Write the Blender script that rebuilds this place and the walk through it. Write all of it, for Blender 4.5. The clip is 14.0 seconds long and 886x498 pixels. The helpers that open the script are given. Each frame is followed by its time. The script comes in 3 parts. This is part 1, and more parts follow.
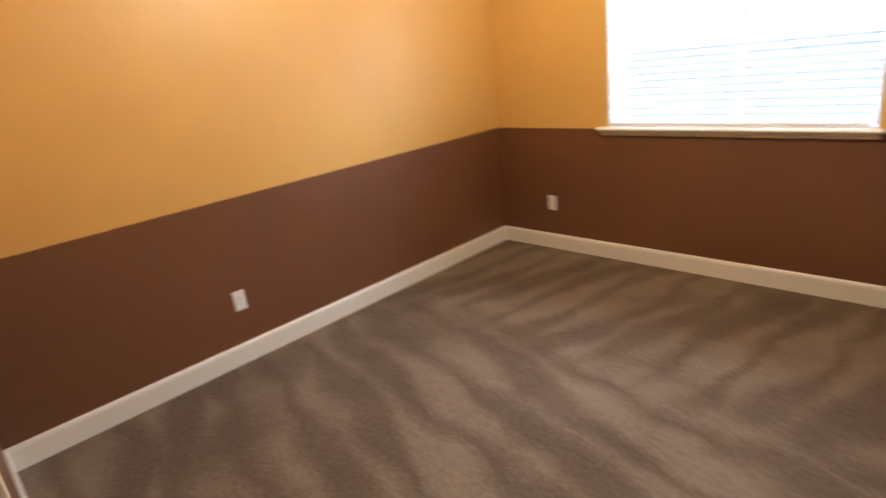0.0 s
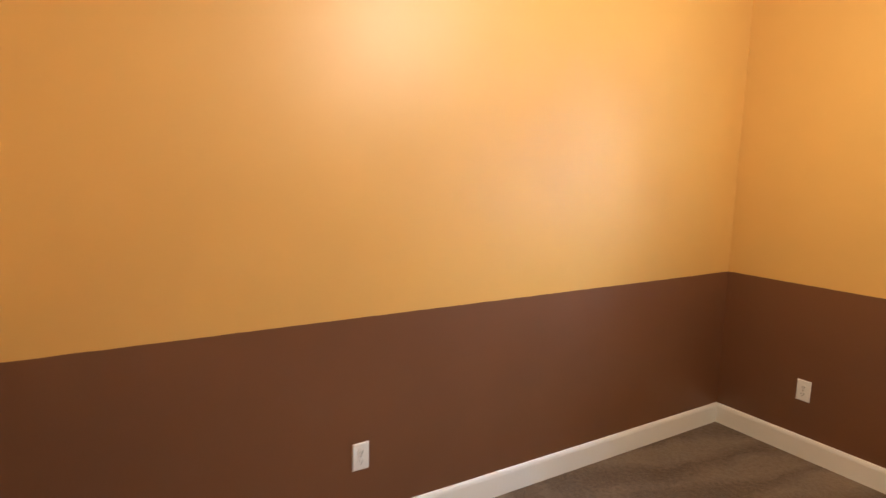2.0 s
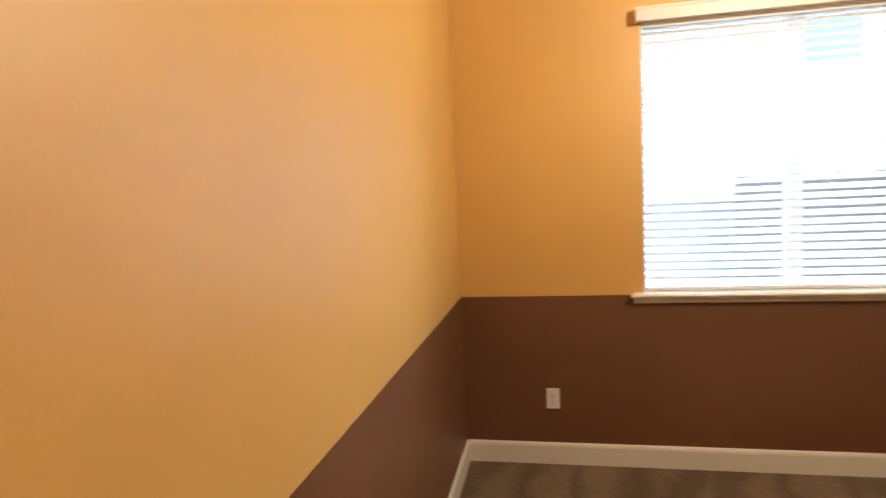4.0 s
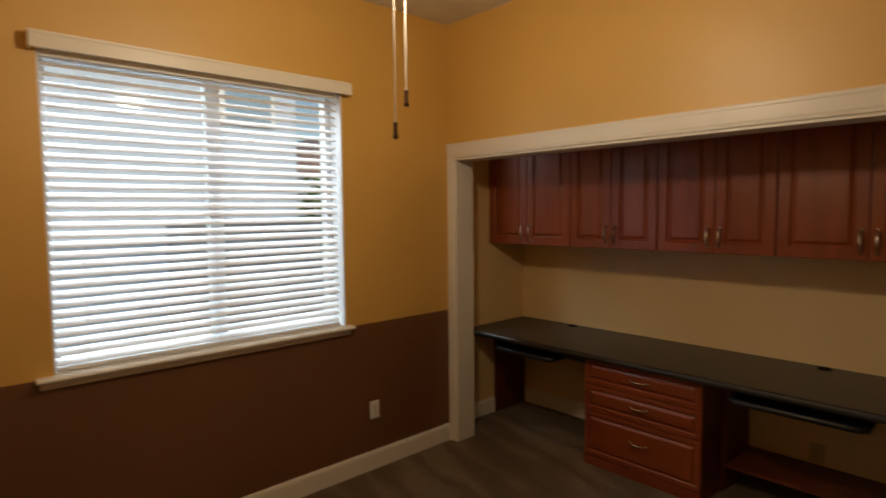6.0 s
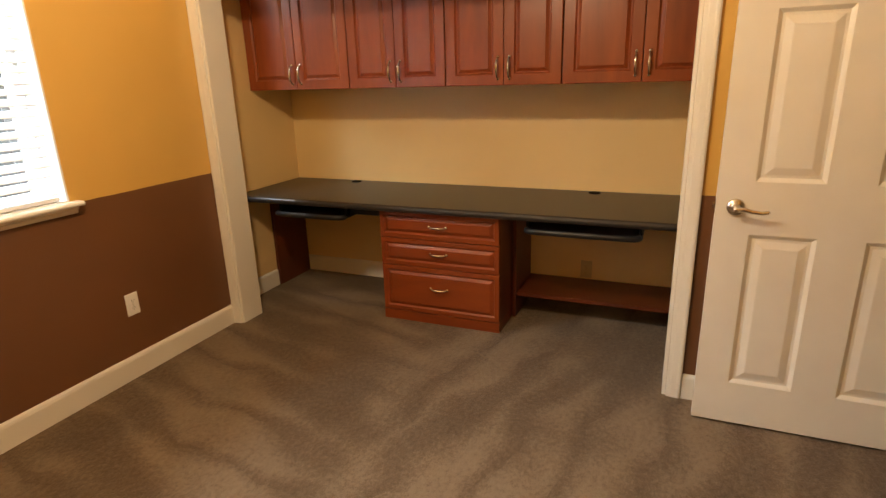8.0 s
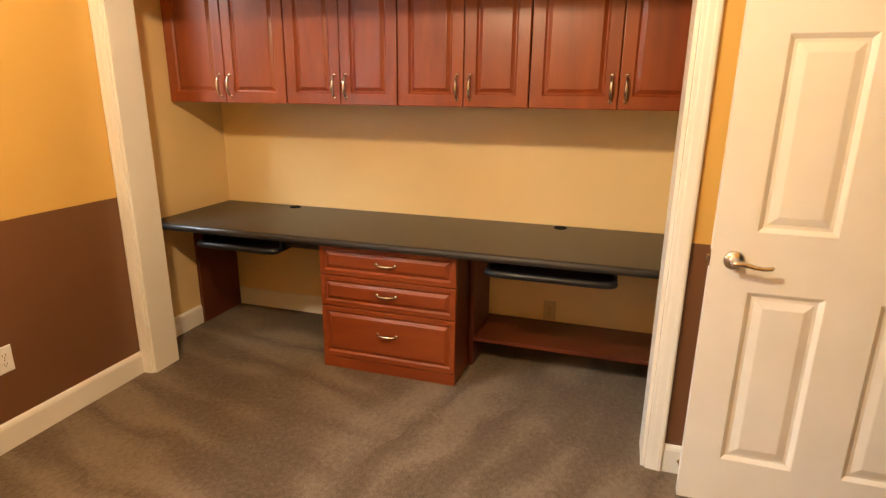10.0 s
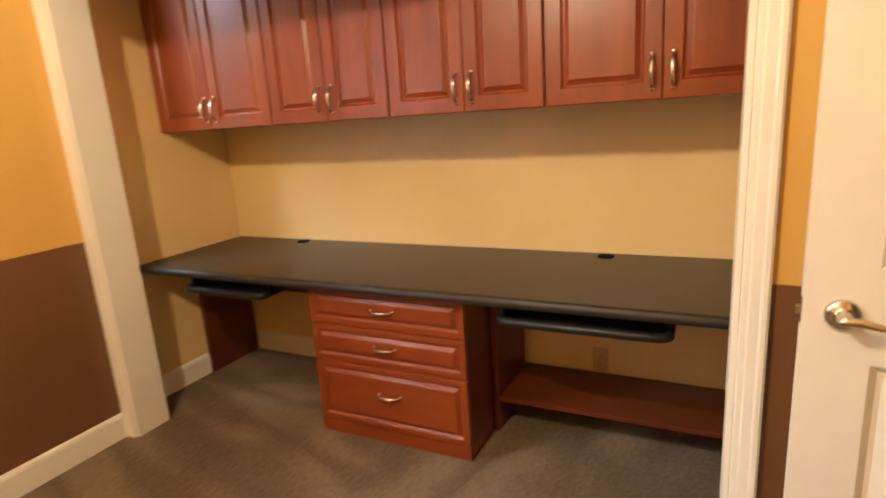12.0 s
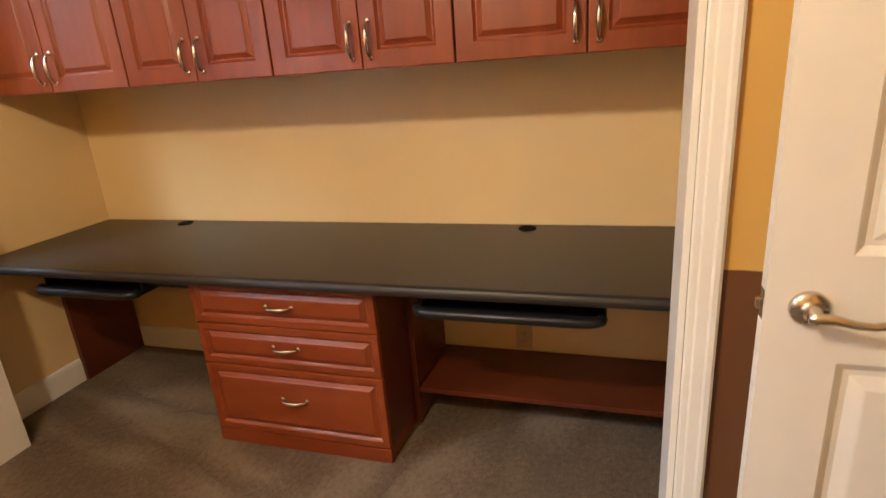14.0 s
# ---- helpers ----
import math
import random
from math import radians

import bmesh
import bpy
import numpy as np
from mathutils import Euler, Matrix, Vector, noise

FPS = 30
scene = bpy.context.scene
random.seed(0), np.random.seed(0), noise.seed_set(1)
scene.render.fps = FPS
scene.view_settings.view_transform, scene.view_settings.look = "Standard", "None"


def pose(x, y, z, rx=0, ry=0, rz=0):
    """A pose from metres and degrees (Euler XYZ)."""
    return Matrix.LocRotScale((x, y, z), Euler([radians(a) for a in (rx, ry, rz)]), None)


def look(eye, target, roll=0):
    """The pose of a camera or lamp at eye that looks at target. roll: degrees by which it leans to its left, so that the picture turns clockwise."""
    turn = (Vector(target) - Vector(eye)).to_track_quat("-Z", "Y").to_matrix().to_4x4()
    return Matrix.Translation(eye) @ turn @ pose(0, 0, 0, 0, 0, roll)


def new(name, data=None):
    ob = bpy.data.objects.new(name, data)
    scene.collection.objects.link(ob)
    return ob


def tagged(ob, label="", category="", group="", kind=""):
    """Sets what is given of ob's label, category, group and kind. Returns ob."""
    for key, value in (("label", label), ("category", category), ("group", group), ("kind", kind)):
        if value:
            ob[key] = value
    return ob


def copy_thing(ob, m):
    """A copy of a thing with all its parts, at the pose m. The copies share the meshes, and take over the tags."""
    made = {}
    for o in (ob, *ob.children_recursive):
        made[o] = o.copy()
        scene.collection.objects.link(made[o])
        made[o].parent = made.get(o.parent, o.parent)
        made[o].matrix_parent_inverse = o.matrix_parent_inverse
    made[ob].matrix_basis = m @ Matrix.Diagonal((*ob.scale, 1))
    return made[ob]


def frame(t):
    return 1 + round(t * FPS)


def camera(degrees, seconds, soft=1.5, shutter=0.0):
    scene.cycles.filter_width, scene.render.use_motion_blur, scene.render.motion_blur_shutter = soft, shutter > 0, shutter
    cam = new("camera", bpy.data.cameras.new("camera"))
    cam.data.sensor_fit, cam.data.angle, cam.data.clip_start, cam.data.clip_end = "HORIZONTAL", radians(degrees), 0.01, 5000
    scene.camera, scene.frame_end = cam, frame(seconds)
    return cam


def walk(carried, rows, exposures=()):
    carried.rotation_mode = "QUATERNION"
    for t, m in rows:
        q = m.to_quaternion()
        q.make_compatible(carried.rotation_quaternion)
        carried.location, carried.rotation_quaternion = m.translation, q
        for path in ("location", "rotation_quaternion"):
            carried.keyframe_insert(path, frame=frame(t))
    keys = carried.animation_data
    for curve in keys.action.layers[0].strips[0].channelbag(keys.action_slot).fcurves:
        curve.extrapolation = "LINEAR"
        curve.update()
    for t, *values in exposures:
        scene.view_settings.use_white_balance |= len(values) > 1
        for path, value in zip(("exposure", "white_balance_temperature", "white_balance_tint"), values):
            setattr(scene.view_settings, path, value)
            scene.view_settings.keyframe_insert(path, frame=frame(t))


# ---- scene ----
cam = camera(76.7, 14.0, soft=1.3, shutter=0.4)
PATH = [
    (0, (2.980, -3.560, 1.565), (1.600, -2.267, 0.913), -6.8),
    (0.5, (2.790, -3.387, 1.487), (1.030, -2.555, 1.028), -5.4),
    (1, (2.611, -3.166, 1.678), (0.724, -2.648, 1.266), -3.1),
    (1.5, (2.584, -3.147, 1.557), (0.701, -2.511, 1.332), -0.4),
    (2, (2.002, -3.210, 1.541), (0.299, -2.200, 1.258), 1.1),
    (4.5, (0.400, -3.010, 1.500), (0.615, -1.030, 1.336), -2.8),
    (5, (0.342, -2.804, 1.601), (1.176, -0.991, 1.476), -0.9),
    (5.5, (0.525, -2.845, 1.690), (1.624, -1.176, 1.603), -0.2),
    (6, (0.622, -2.925, 1.670), (1.968, -1.456, 1.533), -0.6),
    (6.5, (0.572, -2.899, 1.587), (2.128, -1.676, 1.297), -0.8),
    (7, (0.740, -2.867, 1.497), (2.358, -1.785, 1.037), -3.1),
    (7.5, (0.782, -2.672, 1.462), (2.489, -1.815, 0.868), -3.2),
    (10, (1.217, -2.361, 1.48), (3.055, -1.788, 0.937), 0.6),
    (10.5, (1.255, -2.384, 1.493), (3.075, -1.768, 0.936), -0.3),
    (11, (1.349, -2.411, 1.488), (3.132, -1.702, 0.926), -1.2),
    (11.5, (1.612, -2.546, 1.431), (3.294, -1.598, 0.908), -3.1),
    (12, (1.877, -2.512, 1.401), (3.614, -1.638, 0.936), -3.8),
    (12.5, (2.075, -2.47, 1.504), (3.968, -1.925, 1.159), -2.8),
    (13, (2.148, -2.435, 1.5), (4.044, -1.899, 1.16), -2.6),
    (13.5, (2.172, -2.398, 1.477), (4.025, -1.855, 0.958), -3.3),
    (14, (2.153, -2.422, 1.407), (3.958, -1.834, 0.779), -4.3),
]
EXPOSURES = [(0, 1.4, 5900, 10), (2, 1.5, 5700, 10), (4.5, 0.95, 6300, 10), (5.5, 0.0, 7000, 10), (6.5, -0.55, 7200, 10), (7.0, -0.75, 7400, 10),
             (7.5, 0.75, 7600, 10), (10, 2.0, 7300, 10), (11, 2.0, 7300, 10), (12, 1.95, 7100, 10), (13, 2.05, 6300, 10), (14, 1.75, 6300, 10)]
DAY = 250
BULB = 62
walk(cam, [(t, look(eye, target, roll)) for t, eye, target, roll in PATH], EXPOSURES)

# ---- world, sun, daylight ----
world = bpy.data.worlds.new("sky")
scene.world = world
world.use_nodes = True
wn = world.node_tree.nodes
sky = wn.new("ShaderNodeTexSky")
sky.sky_type, sky.sun_disc, sky.sun_elevation, sky.sun_rotation = "NISHITA", False, radians(31), radians(180)
world.node_tree.links.new(sky.outputs[0], wn["Background"].inputs[0])
wn["Background"].inputs[1].default_value = 0.12
sun = new("sun", bpy.data.lights.new("sun", "SUN"))
sun.data.energy, sun.data.angle, sun.data.color = 2.8, radians(0.6), (1, 0.96, 0.91)
sun.matrix_world = look((0, -8.6, 5.2), (0, 0, 0))
day = new("window_daylight", bpy.data.lights.new("window_daylight", "AREA"))
day.data.shape, day.data.size, day.data.size_y = "RECTANGLE", 2.4, 1.3
day.data.energy, day.data.color = DAY, (0.66, 0.83, 1.0)
LAMP = (1.78, -1.48, 2.51)
bulb = new("bulb_light", bpy.data.lights.new("bulb_light", "POINT"))
bulb.data.energy, bulb.data.color, bulb.data.shadow_soft_size = BULB, (1.0, 0.82, 0.59), 0.075
bulb.matrix_world = pose(*LAMP)
day.matrix_world = look((1.75, 1.25, 3.25), (1.75, 0, 1.55))

# ---- materials ----
def material(name, rough=0.5, metal=0.0, spec=0.5, coat=0.0):
    m = bpy.data.materials.new(name)
    m.use_nodes = True
    b = m.node_tree.nodes["Principled BSDF"]
    b.inputs["Roughness"].default_value, b.inputs["Metallic"].default_value = rough, metal
    b.inputs["Specular IOR Level"].default_value, b.inputs["Coat Weight"].default_value = spec, coat
    return m, m.node_tree.nodes, m.node_tree.links, b


def node(nodes, kind, **values):
    n = nodes.new(kind)
    for key, v in values.items():
        n.inputs[key.replace("_", " ")].default_value = v
    return n


def place(nodes, links, scale=(1, 1, 1), world_space=True, rot=(0, 0, 0)):
    mp = nodes.new("ShaderNodeMapping")
    mp.inputs["Scale"].default_value, mp.inputs["Rotation"].default_value = scale, rot
    if world_space:
        links.new(nodes.new("ShaderNodeNewGeometry").outputs["Position"], mp.inputs[0])
    else:
        links.new(nodes.new("ShaderNodeTexCoord").outputs["Object"], mp.inputs[0])
    return mp.outputs[0]


def ramp(nodes, links, fac, stops):
    r = nodes.new("ShaderNodeValToRGB")
    while len(r.color_ramp.elements) < len(stops):
        r.color_ramp.elements.new(0.5)
    for e, (p, c) in zip(r.color_ramp.elements, stops):
        e.position, e.color = p, (*c, 1)
    links.new(fac, r.inputs[0])
    return r.outputs[0]


def bump(nodes, links, b, height, strength, distance):
    n = node(nodes, "ShaderNodeBump", Strength=strength, Distance=distance)
    links.new(height, n.inputs["Height"])
    links.new(n.outputs[0], b.inputs["Normal"])


def noise_out(nodes, links, vec, scale, detail=3.0, rough=0.5, distort=0.0):
    n = node(nodes, "ShaderNodeTexNoise", Scale=scale, Detail=detail, Roughness=rough, Distortion=distort)
    links.new(vec, n.inputs["Vector"])
    return n.outputs["Fac"]


def tint(c, k):
    return tuple(v * k for v in c)


def mix_rgb(nodes, links, fac, a, b):
    n = nodes.new("ShaderNodeMix")
    n.data_type = "RGBA"
    for sock, v in ((n.inputs[0], fac), (n.inputs[6], a), (n.inputs[7], b)):
        if isinstance(v, (int, float)):
            sock.default_value = v
        elif isinstance(v, tuple):
            sock.default_value = (*v, 1)
        else:
            links.new(v, sock)
    return n.outputs[2]


def math_node(nodes, links, op, a, b=None):
    n = nodes.new("ShaderNodeMath")
    n.operation = op
    for sock, v in ((n.inputs[0], a), (n.inputs[1], b)):
        if v is None:
            continue
        if isinstance(v, (int, float)):
            sock.default_value = v
        else:
            links.new(v, sock)
    return n.outputs[0]


ORANGE = (0.69, 0.41, 0.105)
BROWN = (0.155, 0.062, 0.023)
DADO = 0.957


def wall_paint(name, two_tone, upper=ORANGE):
    m, n, l, b = material(name, 0.45, spec=0.8)
    vec = place(n, l)
    broad = noise_out(n, l, vec, 1.3, 3)
    col = ramp(n, l, broad, [(0.3, tint(upper, 0.94)), (0.7, tint(upper, 1.04))])
    if two_tone:
        low = ramp(n, l, broad, [(0.3, tint(BROWN, 0.9)), (0.7, tint(BROWN, 1.08))])
        sep = n.new("ShaderNodeSeparateXYZ")
        l.new(vec, sep.inputs[0])
        wob = math_node(n, l, "MULTIPLY", noise_out(n, l, vec, 14, 2), 0.005)
        line = math_node(n, l, "GREATER_THAN", math_node(n, l, "ADD", sep.outputs[2], wob), DADO + 0.0025)
        col = mix_rgb(n, l, line, low, col)
    l.new(col, b.inputs["Base Color"])
    rr = n.new("ShaderNodeMapRange")
    rr.inputs[3].default_value, rr.inputs[4].default_value = 0.42, 0.49
    l.new(noise_out(n, l, vec, 3.0, 4), rr.inputs[0])
    l.new(rr.outputs[0], b.inputs["Roughness"])
    bump(n, l, b, noise_out(n, l, vec, 95, 3, 0.55), 0.22, 0.002)
    return m


def plain(name, color, rough, metal=0.0, grain=40.0, amount=0.06, relief=0.1, spec=0.5, coat=0.0, dist=0.001):
    m, n, l, b = material(name, rough, metal, spec, coat)
    vec = place(n, l)
    f = noise_out(n, l, vec, grain * 0.08, 4)
    l.new(ramp(n, l, f, [(0.3, tint(color, 1 - amount)), (0.7, tint(color, 1 + amount))]), b.inputs["Base Color"])
    bump(n, l, b, noise_out(n, l, vec, grain, 3), relief, dist)
    return m


def wood(name, vertical):
    m, n, l, b = material(name, 0.36, spec=0.45, coat=0.3)
    b.inputs["Coat Roughness"].default_value = 0.27
    info = n.new("ShaderNodeObjectInfo")
    sc = (5, 5, 0.9) if vertical else (5, 0.9, 5)
    vec = place(n, l, sc)
    shift = n.new("ShaderNodeVectorMath")
    shift.operation = "ADD"
    l.new(vec, shift.inputs[0])
    l.new(math_node(n, l, "MULTIPLY", info.outputs["Random"], 37.0), shift.inputs[1])
    v2 = shift.outputs[0]
    figure = noise_out(n, l, v2, 1.1, 5, 0.55, 1.6)
    grain = noise_out(n, l, v2, 7.0, 6, 0.65, 0.4)
    f = math_node(n, l, "ADD", math_node(n, l, "MULTIPLY", figure, 0.82), math_node(n, l, "MULTIPLY", grain, 0.18))
    col = ramp(n, l, f, [(0.25, (0.165, 0.027, 0.006)), (0.5, (0.225, 0.042, 0.009)), (0.75, (0.285, 0.060, 0.013))])
    l.new(col, b.inputs["Base Color"])
    bump(n, l, b, grain, 0.05, 0.0006)
    return m


def strokes(n, l, vec, turn, width, length, warp):
    """Brushed wedges left by the cleaner: rows of long triangles with soft edges, 0 to 1."""
    w = n.new("ShaderNodeVectorMath")
    w.operation = "MULTIPLY_ADD"
    nz = node(n, "ShaderNodeTexNoise", Scale=2.1, Detail=3.0)
    l.new(vec, nz.inputs["Vector"])
    l.new(nz.outputs["Color"], w.inputs[0])
    w.inputs[1].default_value = warp
    l.new(vec, w.inputs[2])
    rot = n.new("ShaderNodeMapping")
    rot.inputs["Rotation"].default_value = (0, 0, radians(turn))
    l.new(w.outputs[0], rot.inputs[0])
    sep = n.new("ShaderNodeSeparateXYZ")
    l.new(rot.outputs[0], sep.inputs[0])
    u = math_node(n, l, "DIVIDE", sep.outputs[1], width)
    tri = math_node(n, l, "MULTIPLY", math_node(n, l, "ABSOLUTE", math_node(n, l, "SUBTRACT", math_node(n, l, "FRACT", u), 0.5)), 2.0)
    row = math_node(n, l, "FLOOR", u)
    v = math_node(n, l, "PINGPONG", math_node(n, l, "ADD", math_node(n, l, "DIVIDE", sep.outputs[0], length), math_node(n, l, "MULTIPLY", row, 0.5)), 1.0)
    edge = n.new("ShaderNodeMapRange")
    edge.inputs[1].default_value, edge.inputs[2].default_value = -0.35, 0.35
    l.new(math_node(n, l, "SUBTRACT", v, tri), edge.inputs[0])
    return edge.outputs[0]


def carpet_material():
    m, n, l, b = material("carpet", 0.95, spec=0.08)
    b.inputs["Sheen Weight"].default_value = 0.15
    vec = place(n, l)
    a = strokes(n, l, vec, 14, 0.26, 0.9, (0.35, 0.35, 0))
    c = strokes(n, l, vec, 104, 0.25, 0.8, (0.25, 0.25, 0))
    sep = n.new("ShaderNodeSeparateXYZ")
    l.new(vec, sep.inputs[0])
    wob = math_node(n, l, "MULTIPLY", noise_out(n, l, vec, 1.3, 2), 0.7)
    near = n.new("ShaderNodeMapRange")
    near.inputs[1].default_value, near.inputs[2].default_value = -1.15, -0.8
    l.new(math_node(n, l, "ADD", sep.outputs[1], wob), near.inputs[0])
    both = n.new("ShaderNodeMix")
    l.new(near.outputs[0], both.inputs[0])
    l.new(a, both.inputs[2])
    l.new(c, both.inputs[3])
    patch = noise_out(n, l, vec, 2.2, 5, 0.65)
    fade = n.new("ShaderNodeMapRange")
    fade.inputs[1].default_value, fade.inputs[2].default_value = 0.3, 0.5
    l.new(noise_out(n, l, vec, 1.1, 2), fade.inputs[0])
    wedge = math_node(n, l, "ADD", math_node(n, l, "MULTIPLY", math_node(n, l, "MULTIPLY", both.outputs[0], fade.outputs[0]), 0.48), math_node(n, l, "MULTIPLY", patch, 0.75))
    fibre = noise_out(n, l, vec, 150, 3, 0.75)
    tuft = noise_out(n, l, vec, 45, 4, 0.65)
    f = math_node(n, l, "ADD", wedge, math_node(n, l, "MULTIPLY", math_node(n, l, "SUBTRACT", math_node(n, l, "ADD", fibre, tuft), 1.0), 1.25))
    col = ramp(n, l, f, [(0.12, (0.078, 0.050, 0.029)), (0.55, (0.134, 0.091, 0.056)), (1.0, (0.205, 0.146, 0.095))])
    l.new(col, b.inputs["Base Color"])
    h = math_node(n, l, "ADD", math_node(n, l, "ADD", math_node(n, l, "MULTIPLY", fibre, 0.5), tuft), math_node(n, l, "MULTIPLY", wedge, 1.2))
    bump(n, l, b, h, 0.6, 0.007)
    return m


M_WALL = wall_paint("two_tone_wall_paint", True)
# Paler than ORANGE: the window's sheen on the back wall put into the colour.
M_CLOSET = wall_paint("closet_paint_with_sheen", False, (0.78, 0.56, 0.27))
M_CEIL = plain("ceiling_paint", (0.72, 0.66, 0.55), 0.8, grain=60, relief=0.35, dist=0.003)
M_TRIM = plain("white_trim_paint", (0.78, 0.74, 0.66), 0.35, grain=25, amount=0.03, relief=0.05)
M_DOOR = plain("white_door_paint", (0.80, 0.76, 0.68), 0.38, grain=70, amount=0.03, relief=0.12)
M_PLATE = plain("white_plastic", (0.80, 0.78, 0.74), 0.3, amount=0.02, relief=0.02)
M_SLOT = plain("dark_slot", (0.005, 0.005, 0.005), 0.8, spec=0.1)
M_ALMOND = plain("almond_plastic", (0.50, 0.38, 0.22), 0.35, amount=0.02, relief=0.02)
M_CARPET = carpet_material()
M_WOODV = wood("cherry_wood_upright", True)
M_WOODH = wood("cherry_wood_level", False)
M_WOODD = plain("dark_cherry_carcass_and_shade", (0.115, 0.024, 0.009), 0.35, grain=30, amount=0.25)
M_BLACK = plain("black_plastic", (0.010, 0.010, 0.012), 0.34, grain=150, relief=0.06, spec=0.35)
M_METAL = plain("satin_nickel", (0.62, 0.56, 0.47), 0.24, 1.0, grain=200, amount=0.04, relief=0.02)
M_BLIND = plain("white_blind_vinyl", (0.82, 0.83, 0.84), 0.42, grain=60, amount=0.02, relief=0.05)
M_VINYL = plain("white_window_vinyl", (0.80, 0.80, 0.80), 0.4, amount=0.02, relief=0.03)
M_STUCCO = plain("pale_stucco", (0.55, 0.63, 0.76), 0.9, grain=45, amount=0.06, relief=0.6, dist=0.006)
M_FENCE = plain("weathered_fence_wood", (0.24, 0.245, 0.28), 0.85, grain=14, amount=0.25, relief=0.3)
M_GROUND = plain("side_yard_gravel", (0.30, 0.27, 0.24), 0.95, grain=60, amount=0.3, relief=0.8, dist=0.01)
M_ROOF = plain("roof_tile", (0.24, 0.15, 0.13), 0.85, grain=10, amount=0.25, relief=0.5, dist=0.02)
M_LEAF = plain("shrub_leaf", (0.075, 0.13, 0.03), 0.6, grain=30, amount=0.3)
M_BARK = plain("bark", (0.12, 0.085, 0.06), 0.9, grain=40, amount=0.3, relief=0.6, dist=0.01)
M_BLUEGLASS = plain("far_window_glass", (0.26, 0.36, 0.46), 0.1, amount=0.05)
M_FAN = plain("white_fan_enamel", (0.75, 0.72, 0.66), 0.35, amount=0.03)
M_FOB = plain("dark_wood_fob", (0.10, 0.05, 0.025), 0.45, amount=0.2)


def desk_material():
    m, n, l, b = material("black_laminate", 0.34, spec=0.5)
    vec = place(n, l)
    spk = noise_out(n, l, vec, 420, 2, 0.7)
    l.new(ramp(n, l, spk, [(0.40, (0.020, 0.017, 0.015)), (0.60, (0.026, 0.022, 0.019)), (0.80, (0.040, 0.034, 0.028))]), b.inputs["Base Color"])
    bump(n, l, b, noise_out(n, l, vec, 300, 2), 0.04, 0.0003)
    return m


M_DESK = desk_material()


def bowl_material():
    m, n, l, b = material("frosted_bowl", 0.4)
    tr, em, mx = n.new("ShaderNodeBsdfTransparent"), n.new("ShaderNodeEmission"), n.new("ShaderNodeMixShader")
    em.inputs[0].default_value, em.inputs[1].default_value = (1.0, 0.72, 0.38, 1), 1.2
    mx.inputs[0].default_value = 0.35
    l.new(tr.outputs[0], mx.inputs[1])
    l.new(em.outputs[0], mx.inputs[2])
    l.new(mx.outputs[0], n["Material Output"].inputs[0])
    return m


M_BOWL = bowl_material()


def glass_material():
    m, n, l, b = material("window_glass", 0.0)
    out = n["Material Output"]
    mixs, tr, gl = n.new("ShaderNodeMixShader"), n.new("ShaderNodeBsdfTransparent"), n.new("ShaderNodeBsdfGlossy")
    fr = node(n, "ShaderNodeFresnel", IOR=1.45)
    gl.inputs["Roughness"].default_value = 0.01
    tr.inputs[0].default_value = (0.93, 0.96, 0.96, 1)
    l.new(fr.outputs[0], mixs.inputs[0])
    l.new(tr.outputs[0], mixs.inputs[1])
    l.new(gl.outputs[0], mixs.inputs[2])
    l.new(mixs.outputs[0], out.inputs[0])
    return m


M_GLASS = glass_material()


# ---- mesh helpers ----
def part(name, bm, mat, parent=None, label="", smooth=False):
    me = bpy.data.meshes.new(name)
    bmesh.ops.recalc_face_normals(bm, faces=bm.faces)
    if smooth:
        for f in bm.faces:
            f.smooth = True
    bm.to_mesh(me)
    bm.free()
    me.materials.append(mat)
    ob = new(name, me)
    ob.parent = parent
    return tagged(ob, label) if label else ob


def thing(name, label, category, at=(0, 0, 0), group="", kind=""):
    e = new(name)
    e.empty_display_size = 0.05
    e.matrix_basis = pose(*at)
    return tagged(e, label, category, group, kind)


def bx(bm, a, b, bev=0.0, seg=2):
    r = bmesh.ops.create_cube(bm, size=1)
    vs = r["verts"]
    for v in vs:
        v.co = Vector([(a[i] + b[i]) / 2 + v.co[i] * (b[i] - a[i]) for i in range(3)])
    if bev:
        es = list({e for v in vs for e in v.link_edges})
        bmesh.ops.bevel(bm, geom=es, offset=bev, segments=seg, affect="EDGES", profile=0.5)
    return bm


def boxes(*pairs, bev=0.0, seg=2):
    bm = bmesh.new()
    for a, b in pairs:
        bx(bm, a, b, bev, seg)
    return bm


def prism(profile, axis, lo, hi):
    """A closed outline of (p, q) drawn out along an axis: x: (y, z); y: (x, z); z: (x, y)."""
    bm = bmesh.new()
    def co(p, q, s):
        return {"x": (s, p, q), "y": (p, s, q), "z": (p, q, s)}[axis]
    A = [bm.verts.new(co(p, q, lo)) for p, q in profile]
    B = [bm.verts.new(co(p, q, hi)) for p, q in profile]
    bm.faces.new(A)
    bm.faces.new(B[::-1])
    k = len(profile)
    for i in range(k):
        bm.faces.new((A[i], A[(i + 1) % k], B[(i + 1) % k], B[i]))
    return bm


